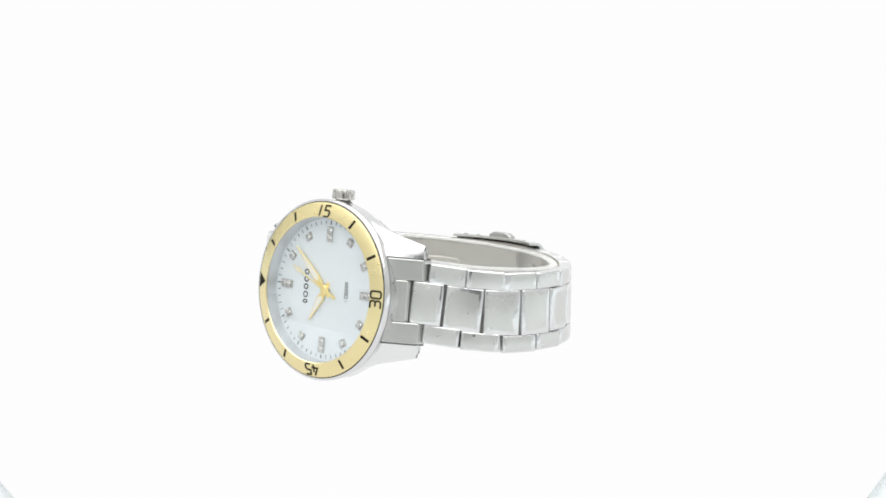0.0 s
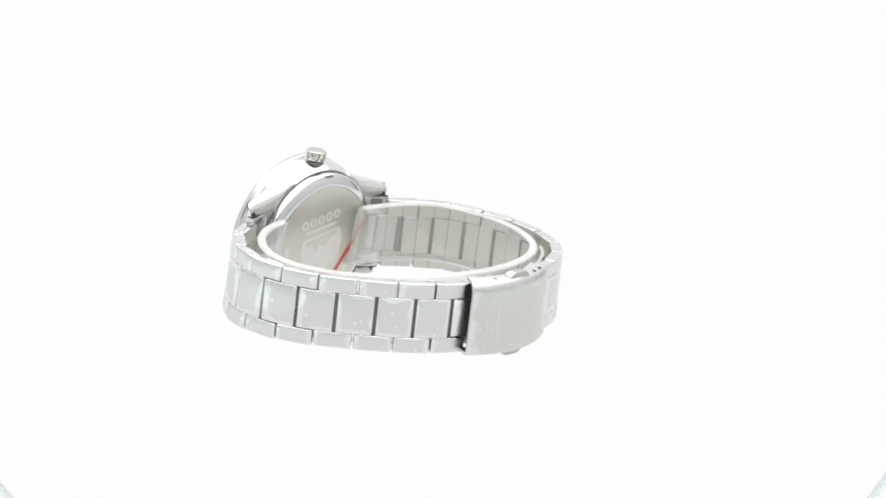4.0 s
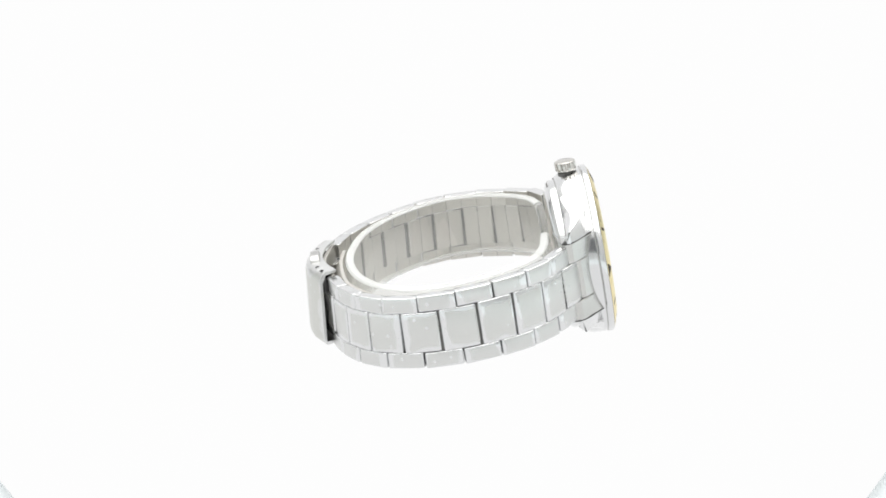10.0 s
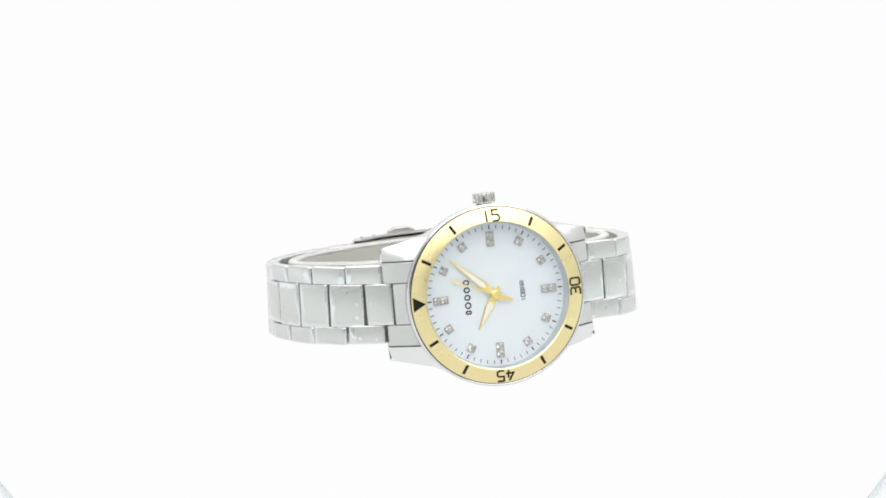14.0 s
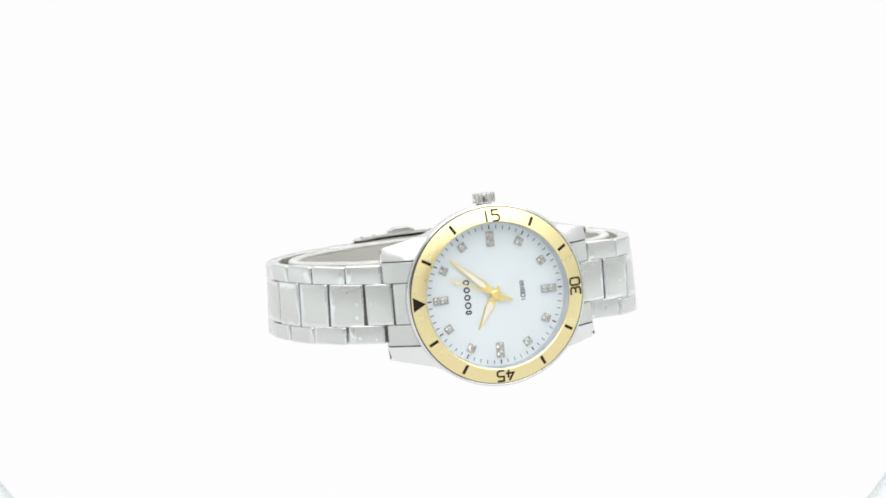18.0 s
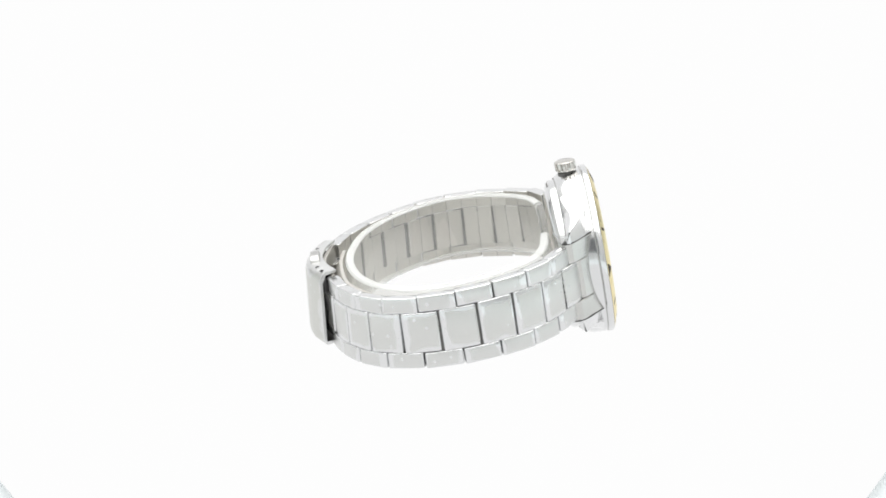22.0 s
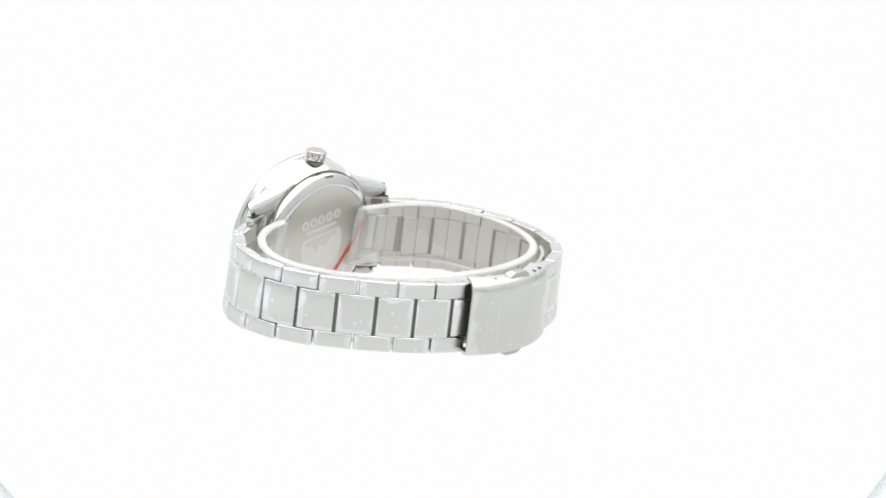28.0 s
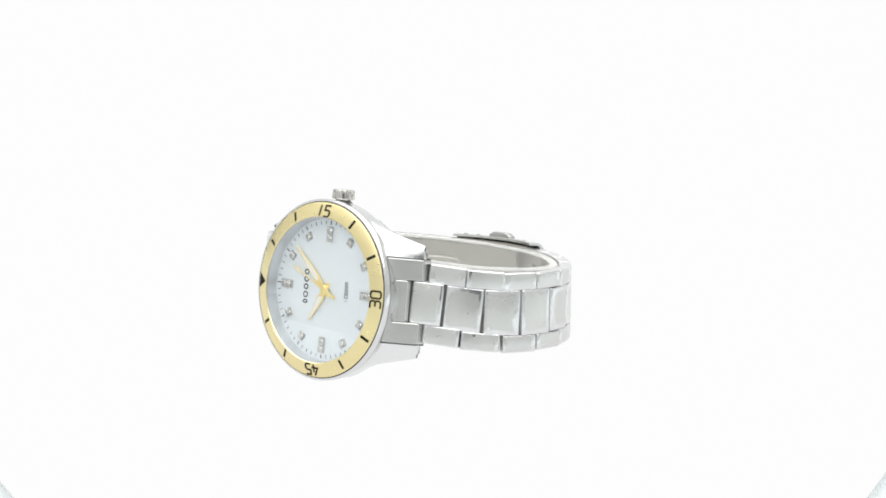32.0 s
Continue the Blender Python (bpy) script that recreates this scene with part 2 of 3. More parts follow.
def strokes(name, text, height, width, mat, stretch=1.0, depth=0.04):
    """Squarish lettering of even strokes, centred, in x (reading) and y (up), facing +z."""
    vs, fs = [], []
    step = 0.84
    left = -(step * (len(text) - 1) + 0.62) / 2
    for k, ch in enumerate(text):
        for line in GLYPHS[ch]:
            p = [Vector(((left + step * k + x) * height * stretch, (y - 0.5) * height)) for x, y in line]
            shut = (p[0] - p[-1]).length < 1e-6
            n0 = len(vs)
            for i, q in enumerate(p):
                a = p[i - 1] if i else (p[-2] if shut else None)
                b = p[i + 1] if i < len(p) - 1 else (p[1] if shut else None)
                d1 = (q - a).normalized() if a is not None else (b - q).normalized()
                d2 = (b - q).normalized() if b is not None else d1
                n = Vector((-d1.y - d2.y, d1.x + d2.x)).normalized()
                w = width / 2 / max(0.5, n.dot(Vector((-d1.y, d1.x))))
                vs += [(q.x + n.x * w, q.y + n.y * w, depth), (q.x - n.x * w, q.y - n.y * w, depth), (q.x - n.x * w, q.y - n.y * w, -depth), (q.x + n.x * w, q.y + n.y * w, -depth)]
            for i in range(len(p) - 1):
                o = n0 + 4 * i
                fs += [(o + j, o + (j + 1) % 4, o + 4 + (j + 1) % 4, o + 4 + j) for j in range(4)]
            if not shut:
                fs += [(n0, n0 + 1, n0 + 2, n0 + 3), tuple(n0 + 4 * len(p) - 4 + j for j in (3, 2, 1, 0))]
    return mesh_of(name, vs, fs, mat, smooth=False)


def ring_mark(name, x0, x1, z0, z1, width, low, high, mat):
    """A rounded frame, as a plain stand-in for one sign of a maker's mark."""
    c = 0.3 * min(abs(x1 - x0), abs(z1 - z0))
    outer = [(x0 + c, z0), (x1 - c, z0), (x1, z0 + c), (x1, z1 - c), (x1 - c, z1), (x0 + c, z1), (x0, z1 - c), (x0, z0 + c)]
    xm, zm = (x0 + x1) / 2, (z0 + z1) / 2
    fx, fz = 1 - 2 * width / abs(x1 - x0), 1 - 2 * width / abs(z1 - z0)
    vs, fs = [], []
    for x, z in outer:
        xi, zi = xm + (x - xm) * fx, zm + (z - zm) * fz
        vs += [(x, low, z), (xi, low, zi), (xi, high, zi), (x, high, z)]
    for i in range(8):
        j = (i + 1) % 8
        fs += [(4 * i + k, 4 * i + (k + 1) % 4, 4 * j + (k + 1) % 4, 4 * j + k) for k in range(4)]
    return mesh_of(name, vs, fs, mat, smooth=False)


def lettered(x, y, z, turn, sx=1.0):
    """The pose of letters on the watch's face: turn is the way up, in degrees from the crown towards six o'clock."""
    a = radians(turn)
    up = Vector((math.sin(a), 0, math.cos(a)))
    out = Vector((0, -1, 0))
    right = up.cross(out)
    m = Matrix((right * sx, up, out)).transposed().to_4x4()
    return Matrix.Translation((x * MM, y * MM, z * MM)) @ m


# ---- turntable, floor, backdrop and added unseen walls and ceiling ----
def disc(name, radius, z, mat, cx=0.0, cy=0.0, thick=0.0012, seg=160):
    vs, fs = [], []
    rim = [(radius - 0.0003, z), (radius, z - 0.0003), (radius, z - thick)]
    for i in range(seg):
        a = 2 * math.pi * i / seg
        vs += [((cx + r * math.cos(a)) / MM, (cy + r * math.sin(a)) / MM, h / MM) for r, h in rim]
    for i in range(seg):
        j = (i + 1) % seg
        fs += [(3 * i, 3 * i + 1, 3 * j + 1, 3 * j), (3 * i + 1, 3 * i + 2, 3 * j + 2, 3 * j + 1)]
    fs += [tuple(3 * i for i in range(seg)), tuple(3 * i + 2 for i in range(seg))]
    return mesh_of(name, vs, fs, mat)


def slab(name, x0, y0, z0, x1, y1, z1, mat):
    vs = [(x / MM, y / MM, z / MM) for x in (x0, x1) for y in (y0, y1) for z in (z0, z1)]
    fs = [(0, 1, 3, 2), (4, 6, 7, 5), (0, 4, 5, 1), (2, 3, 7, 6), (0, 2, 6, 4), (1, 5, 7, 3)]
    return mesh_of(name, vs, fs, mat, smooth=False)


turntable = tagged(new("turntable", disc("turntable", 0.066, 0.0, PANEL, 0.0, 0.0)), "round glowing white acrylic turntable under the watch", "turntable")
floor = tagged(new("floor", slab("floor", -0.8, -0.9, -0.03, 0.8, 0.8, -0.0052, APRON)), "pale bluish white acrylic floor of the light tent", "floor", kind="structure")


def backdrop_sheet():
    """One glowing sheet: the flat part, tapered towards the front, the sweep and the back."""
    rows = [(-0.16, -0.0012, -0.0355, 0.0408), (0.55, -0.0012, -0.359, 0.355)]
    rows += [(0.55 + 0.25 * math.sin(radians(a)), 0.2488 - 0.25 * math.cos(radians(a)), -0.36 - 0.0049 * a, 0.356 + 0.0049 * a) for a in range(10, 91, 10)] + [(0.8, 0.8, -0.8, 0.8)]
    vs, fs = [], []
    for y, z, x0, x1 in rows:
        vs += [(x0 / MM, y / MM, z / MM), (x1 / MM, y / MM, z / MM), (x0 / MM, (y + 0.004) / MM, (z - 0.004) / MM), (x1 / MM, (y + 0.004) / MM, (z - 0.004) / MM)]
    for i in range(len(rows) - 1):
        p, q = 4 * i, 4 * i + 4
        fs += [(p, p + 1, q + 1, q), (p + 2, q + 2, q + 3, p + 3), (p, q, q + 2, p + 2), (p + 1, p + 3, q + 3, q + 1)]
    return mesh_of("backdrop", vs, fs, PANEL)


tagged(new("backdrop", backdrop_sheet()), "glowing white curved studio backdrop sheet", "backdrop", kind="structure")
# Unseen side walls, added for what the polished steel reflects.
tagged(new("wall_west", slab("wall_west", -0.81, -0.9, -0.03, -0.8, 0.81, 0.8, TENT)), "unseen white cloth side wall added for the steel to reflect", "wall", kind="structure")
tagged(new("wall_east", slab("wall_east", 0.8, -0.9, -0.03, 0.81, 0.81, 0.8, TENT)), "unseen white cloth side wall added for the steel to reflect", "wall", kind="structure")


def front_wall():
    """An unseen front cloth behind the camera, added so steel reflects its dark opening."""
    vs, fs = [], []
    for x0, x1, z0, z1 in ((-0.81, -0.2, -0.03, 0.8), (0.2, 0.81, -0.03, 0.8), (-0.2, 0.2, -0.03, 0.14), (-0.2, 0.2, 0.5, 0.8)):
        n = len(vs)
        vs += [(x / MM, y / MM, z / MM) for x in (x0, x1) for y in (-0.91, -0.9) for z in (z0, z1)]
        fs += [tuple(n + k for k in f) for f in ((0, 1, 3, 2), (4, 6, 7, 5), (0, 4, 5, 1), (2, 3, 7, 6), (0, 2, 6, 4), (1, 5, 7, 3))]
    return mesh_of("wall_south", vs, fs, TENT, smooth=False)


tagged(new("wall_south", front_wall()), "unseen white cloth front wall added with a dark opening for reflections", "wall", kind="structure")
# Unseen glowing ceiling, added to light the watch from above.
tagged(new("ceiling", slab("ceiling", -0.81, -0.91, 0.8, 0.81, 0.81, 0.81, CEILING)), "unseen glowing white ceiling added as the overhead light", "ceiling", kind="structure")

# ---- the watch: case ----
watch = tagged(new("wristwatch"), "steel wristwatch with gold bezel lying on its side", "watch")

FLANK = [(17.0, 1.85), (17.0, 2.2), (16.9, 4.6), (16.6, 5.6), (16.1, 6.6), (15.6, 7.3)]
case = part("case", lathe("case", [(13.9, 1.0), (16.62, 1.0), (16.66, 0.58), (16.8, 0.52), (17.05, 0.6), (17.18, 0.8), (17.2, 1.6)] + FLANK + [(13.0, 7.4), (13.0, 6.0), (13.6, 6.0), (13.6, 2.6)], POLISHED, closed=True), watch, "polished steel case", WATCH)


def flank(x, y):
    """Where the round flank of the case lies at x, y."""
    r = FLANK[-1][0]
    for (r0, y0), (r1, y1) in zip(FLANK, FLANK[1:]):
        if y0 <= y <= y1:
            r = r0 + (r1 - r0) * (y - y0) / (y1 - y0)
    return math.sqrt(max(0.0, (r - 0.03) ** 2 - x * x))


def melt(a, b, k=1.5):
    """The larger of two heights, with a hollow fillet between them."""
    h = max(0.0, k - abs(a - b)) / k
    return max(a, b) + h * h * k / 4


def lug(sx, sz):
    """A horn of the case: rounded sections that grow out of the flank and run to the tip."""
    vs, fs, n = [], [], 8
    stations = [8.0, 8.7, 9.4, 10.1, 10.8, 11.5, 12.2, 12.9, 13.6, 14.4, 15.2, 16.0, 16.8, 17.6, 18.4, 19.2, 20.0, 20.25]
    for x in stations:
        zi = max(8.1, math.sqrt(max(0.0, 15.2 ** 2 - x * x)))
        zo = max(zi + 0.8, 13.3 - 0.25 * (x - 9.0))
        yl = 2.25 + 0.070 * max(0.0, x - 12.0) ** 2
        yh = 7.3 + 0.06 * max(0.0, x - 11.0)
        if x > 20.1:
            zo, yl, yh = zo - 0.2, yl + 0.15, yh - 0.25
        c = min(1.5, (zo - zi) * 0.45)
        w = min(zo - zi, (yh - c - yl) / 0.9)
        ring = [(zi, yl), (zi + 0.3 * w, yl + 0.1 * w), (zo - 0.2 * w, yl + 0.42 * w), (zo, yl + 0.75 * w), (zo, yh - c), (zo - c, yh), (zi + 0.1, yh), (zi, yh - 0.1)]
        ring = [(melt(z, flank(x, y)) if 0 < k < 6 and x < 15 else z, y) for k, (z, y) in enumerate(ring)]
        vs += [(sx * x, y, sz * z) for z, y in ring]
    for k in range(len(stations) - 1):
        for m in range(n):
            l = (m + 1) % n
            fs.append((k * n + m, k * n + l, (k + 1) * n + l, (k + 1) * n + m))
    fs += [tuple(range(n)), tuple(range(len(vs) - 1, len(vs) - n - 1, -1))]
    me = mesh_of("lug", vs, fs, SATIN, crease=58)
    me.materials.append(LUG_BACK)
    for p in me.polygons:
        if p.normal.y > 0.85:
            p.material_index = 1
    return me


for sx in (1, -1):
    for sz in (1, -1):
        horn = part("lug", lug(sx, sz), case)
        # A dark plate on the lug's back draws the shade of a recess.
        part("lug_recess_shade", prism("lug_recess_shade", [(sx * 18.6, sz * 8.25), (sx * 19.8, sz * 8.25), (sx * 19.8, sz * 8.85), (sx * 19.0, sz * 9.0)], lambda x, z: 7.0 + 0.06 * (abs(x) - 11.0), lambda x, z: 7.32 + 0.06 * (abs(x) - 11.0), DARK), horn, "dark plate for the shade of a recess behind the lug")

bezel = part("bezel", lathe("bezel", [(13.8, 0.35), (13.8, -0.32), (13.95, -0.45), (16.4, 0.33), (16.58, 0.45), (16.58, 1.0), (13.8, 1.0)], GOLD, closed=True), watch, "brushed gold bezel with dark minute marks", WATCH)
SLOPE = math.atan(0.78 / 2.45)
tick = box("bezel_mark", 0.56, 0.08, 1.9, INK)
for i in range(12):
    if i in (3, 6, 9, 0):
        continue
    a = radians(30 * i)
    part("bezel_mark", tick, bezel, m=Matrix.Rotation(a, 4, "Y") @ Matrix.Rotation(-math.pi / 2, 4, "Y") @ at(0, -0.04, 15.15) @ Matrix.Rotation(-SLOPE, 4, "X"))
part("triangle", prism("triangle", [(-16.3, 1.4), (-16.3, -1.4), (-14.05, 0)], lambda x, z: 0.318 * (abs(x) - 13.95) - 0.48, lambda x, z: 0.318 * (abs(x) - 13.95) - 0.4, INK), bezel, "dark triangle at twelve")
for text, x, z, turn, way in (("15", 0, 15.0, 0, -1), ("30", 15.15, 0, -90, 1), ("45", 0, -15.2, 180, -1)):
    part("numeral", strokes("numeral", text, 2.15, 0.33, INK), bezel, m=lettered(x, -0.09 - 0.318 * (15.15 - max(abs(x), abs(z))), z, turn, 1.0) @ Matrix.Rotation(way * SLOPE, 4, "X"))
part("bezel_line", lathe("bezel_line", [(16.58, 0.44), (16.58, 0.54), (16.67, 0.58), (16.67, 0.46)], INK, closed=True), bezel)
part("bezel_line", lathe("bezel_line", [(13.74, -0.24), (13.74, -0.1), (13.82, -0.2), (13.82, -0.32)], PUSHER, closed=True), bezel)
part("rehaut", lathe("rehaut", [(13.8, -0.05), (13.45, 2.1), (13.75, 2.1), (13.95, 0.0)], RING, closed=True), watch, "satin silver inner ring", WATCH)
part("case_line", lathe("case_line", [(16.9, 1.86), (17.1, 1.84), (17.06, 1.98), (16.9, 2.0)], PUSHER, closed=True), case, "thin grey ring round the case")
pane = part("glass", lathe("glass", [(0.001, -0.2), (13.84, -0.2), (13.84, -0.1), (0.001, -0.1)], GLASS), watch, "flat clear watch glass", WATCH)
pane.visible_shadow = False

# ---- dial and pointers ----
dial = part("dial", lathe("dial", [(0.001, 2.1), (13.7, 2.1), (13.7, 2.5), (0.001, 2.5)], PEARL), watch, "pearly white dial", WATCH)
fine, bold = box("minute_mark", 0.13, 0.03, 0.72, PRINT), box("five_minute_mark", 0.23, 0.03, 0.8, PRINT)
for i in range(60):
    part("minute_mark", fine if i % 5 else bold, dial, m=Matrix.Rotation(radians(6 * i) - math.pi / 2, 4, "Y") @ at(0, 2.085, 12.75))


def jewel(double):
    h = 2.95 if double else 1.5
    return box("hour_marker", 1.5, 0.3, h, FOIL, 0.06, 1)


def brilliant():
    vs, fs = [], []
    for i in range(12):
        a = 2 * math.pi * i / 12
        vs += [(0.66 * math.cos(a), 0.0 if i % 2 else -0.12, 0.66 * math.sin(a)), (0.40 * math.cos(a + 0.26), -0.10 if i % 2 else -0.24, 0.40 * math.sin(a + 0.26))]
    for i in range(12):
        j = (i + 1) % 12
        fs += [(2 * i, 2 * i + 1, 2 * j), (2 * j, 2 * i + 1, 2 * j + 1)]
    fs += [tuple(2 * i + 1 for i in range(12)), tuple(2 * i for i in range(12))]
    return mesh_of("stone", vs, fs, STONE, smooth=False)


single, twin, stone = jewel(False), jewel(True), brilliant()
for i in range(12):
    double = i % 3 == 0
    turn = Matrix.Rotation(radians(30 * i) - math.pi / 2, 4, "Y")
    r = 10.55 if double else 11.0
    plate = part("hour_marker", twin if double else single, dial, "square grey marker with clear stone", turn @ at(0, 1.97, r))
    for d in ((-0.7, 0.7) if double else (0,)):
        part("stone", stone, plate, m=at(0, -0.15, d))

# the maker's mark as plain blocks
z = -3.2
for w in (0.75, 1.25, 1.1, 1.1, 1.05):
    part("mark_block", ring_mark("mark_block", -6.0, -4.8, z, z + w, 0.25, 2.05, 2.1, PRINT), dial)
    z += w + 0.32
part("water_rating", strokes("water_rating", "10BAR", 0.8, 0.1, PRINT, 1.2), dial, "small grey lettering", lettered(5.4, 2.06, 0.1, -90, 1.0))


def hand(name, length, wide, back, mat, y, angle, fill):
    """A leaf-shaped hand with a pale inset."""
    out = [(-0.4, -back), (0.4, -back), (0.5, 0.8), (wide, length * 0.28), (0.08, length), (-0.08, length), (-wide, length * 0.28), (-0.5, 0.8)]
    ob = part(name, prism(name, out, y, y + 0.16, mat, 0.04, 1), watch, m=WATCH @ Matrix.Rotation(radians(angle) - math.pi / 2, 4, "Y"))
    if fill:
        inset = [(-0.14, length * 0.22), (0.14, length * 0.22), (wide * 0.7, length * 0.31), (0.07, length * 0.84), (-0.07, length * 0.84), (-wide * 0.7, length * 0.31)]
        part("inset", prism("inset", inset, y - 0.04, y + 0.02, LUME), ob, "cream inset")
    return ob


hand("hour_hand", 7.3, 0.86, 1.6, HANDGOLD, 1.78, 301, True)
hand("minute_hand", 11.2, 0.78, 1.8, HANDGOLD, 1.55, 42, True)
second = part("second_hand", prism("second_hand", [(-0.28, -3.4), (0.28, -3.4), (0.30, -1.2), (0.14, 0), (0.08, 9.4), (-0.08, 9.4), (-0.14, 0), (-0.30, -1.2)], 1.36, 1.48, HANDGOLD), watch, m=WATCH @ Matrix.Rotation(radians(23) - math.pi / 2, 4, "Y"))
part("second_hand_lozenge", prism("second_hand_lozenge", [(0, 6.5), (0.42, 7.9), (0, 8.7), (-0.42, 7.9)], 1.34, 1.49, HANDGOLD), second)
part("second_hand_inset", prism("second_hand_inset", [(0, 6.95), (0.25, 7.85), (0, 8.35), (-0.25, 7.85)], 1.31, 1.4, LUME), second, "cream inset")
part("hand_cap", lathe("hand_cap", [(0.001, 1.2), (0.65, 1.22), (0.9, 1.4), (0.9, 2.0)], HANDGOLD, 32), watch, m=WATCH)

# ---- crown ----
vs, fs = [], []
for k, (r, z) in enumerate(((1.7, 17.25), (2.05, 17.3), (2.14, 17.42), (2.14, 18.95), (2.08, 19.06), (1.95, 19.12), (0.01, 19.16))):
    for i in range(96):
        a = 2 * math.pi * i / 96
        q = r * (1 - (0.09 if 2 <= k <= 3 and i % 8 in (0, 1, 2) else 0.0))
        vs.append((q * math.cos(a), q * math.sin(a), z))
for k in range(6):
    for i in range(96):
        j = (i + 1) % 96
        fs.append((k * 96 + i, k * 96 + j, (k + 1) * 96 + j, (k + 1) * 96 + i))
fs.append(tuple(range(96)))
crown = part("crown", mesh_of("crown", vs, fs, CROWN), watch, "fluted steel crown", WATCH @ at(0.2, 4.6, 0))
part("crown_stem", lathe("crown_stem", [(1.45, 16.2), (1.45, 17.5)], HINGE, 40, axis="z"), crown)
# Dark ring added for the shadow under the crown.
part("crown_shade_ring", lathe("crown_shade_ring", [(1.4, 16.3), (1.8, 16.3), (1.8, 16.75), (1.7, 16.85), (1.4, 16.85)], HINGE, 48, closed=True, axis="z"), crown)

# ---- case back ----
back = part("case_back", lathe("case_back", [(15.2, 7.2), (15.2, 8.5), (14.95, 8.9), (13.3, 9.72), (13.0, 9.8), (0.001, 9.8)], POLISHED), watch, "polished steel case back", WATCH)
# Dark ring stands in for shade in the gap between case and back.
part("back_gap_shade", lathe("back_gap_shade", [(15.2, 7.25), (15.55, 7.25), (15.5, 7.4), (15.2, 7.4)], HINGE, closed=True), back, "dark ring for the shade in the gap round the case back")
part("satin_disc", lathe("satin_disc", [(0.001, 9.79), (0.001, 9.84), (12.75, 9.84), (12.85, 9.79)], BACK), back, "satin disc of the case back")
emblem = [(5.9 * math.cos(radians(a)), 5.9 * math.sin(radians(a))) for a in range(152, 389, 6)]
ASKEW = Matrix.Rotation(radians(11), 4, "Y")
part("etched_disc", prism("etched_disc", emblem, 9.83, 9.87, ETCH), back, "pale etched round emblem", ASKEW)
for k in range(5):
    x = 5.6 - 2.3 * k
    part("mark_block", ring_mark("mark_block", x - 1.9, x, 4.9, 6.9, 0.5, 9.83, 9.88, ETCH), back, m=ASKEW)
part("etched_panel", prism("etched_panel", [(4.3, 3.6), (-4.3, 3.6), (-4.3, 4.3), (4.3, 4.3)], 9.83, 9.87, ETCH), back, m=ASKEW)
part("emblem_bar", prism("emblem_bar", [(4.4, 0.9), (-4.4, 1.3), (-4.4, 2.4), (4.4, 2.0)], 9.85, 9.885, BACK), back, m=ASKEW)
part("emblem_shape", prism("emblem_shape", [(2.6, 0.6), (1.6, -1.2), (0.6, 0.4), (-1.0, -0.6), (-2.4, 0.6), (-2.4, 1.0), (2.6, 1.0)], 9.85, 9.885, BACK), back, m=ASKEW)
for a0 in (200, 250, 300, 340):
    arc = [(9.6 * math.cos(radians(a0 + d)), 9.6 * math.sin(radians(a0 + d))) for d in range(0, 26, 5)] + [(10.6 * math.cos(radians(a0 + d)), 10.6 * math.sin(radians(a0 + d))) for d in range(25, -1, -5)]
    part("etched_arc", prism("etched_arc", arc, 9.83, 9.87, ETCH), back)
# Dark blocks draw the shade of the opening notches on the rim.
for a0 in (-30, 90, 210):
    part("notch_shade", box("notch_shade", 2.4, 0.3, 0.6, HINGE, 0.1, 1), back, m=Matrix.Rotation(radians(a0 + 30), 4, "Y") @ at(0, 8.95, 14.75))
p0, p1 = Vector((-12.5, 4.2)), Vector((-3.0, -9.8))
side = Vector((p1.y - p0.y, p0.x - p1.x)).normalized() * 0.17
mid = p0.lerp(p1, 0.42) + side * 1.6
red = [p0 - side, mid - side, p1 - side, p1 + side, mid + side, p0 + side]
part("red_line", prism("red_line", [(q.x, q.y) for q in red], 9.95, 10.05, RED), watch, "thin red line on the protective film", WATCH)

# ---- bracelet ----
LOOP = [(20.3, 7.6), (27.3, 10.6), (32.6, 17.1), (34.5, 24.6), (33.7, 31.6), (30.3, 38.4), (25.5, 44.0), (19.8, 49.1), (13.4, 53.2), (6.7, 55.8), (-4.5, 57.2), (-16.0, 55.6), (-22.5, 53.8), (-29.2, 50.5), (-34.7, 45.2), (-37.4, 38.2), (-37.7, 30.1), (-35.4, 22.4), (-32.2, 16.4), (-26.9, 11.6), (-20.3, 7.7)]
loop = spline(LOOP)


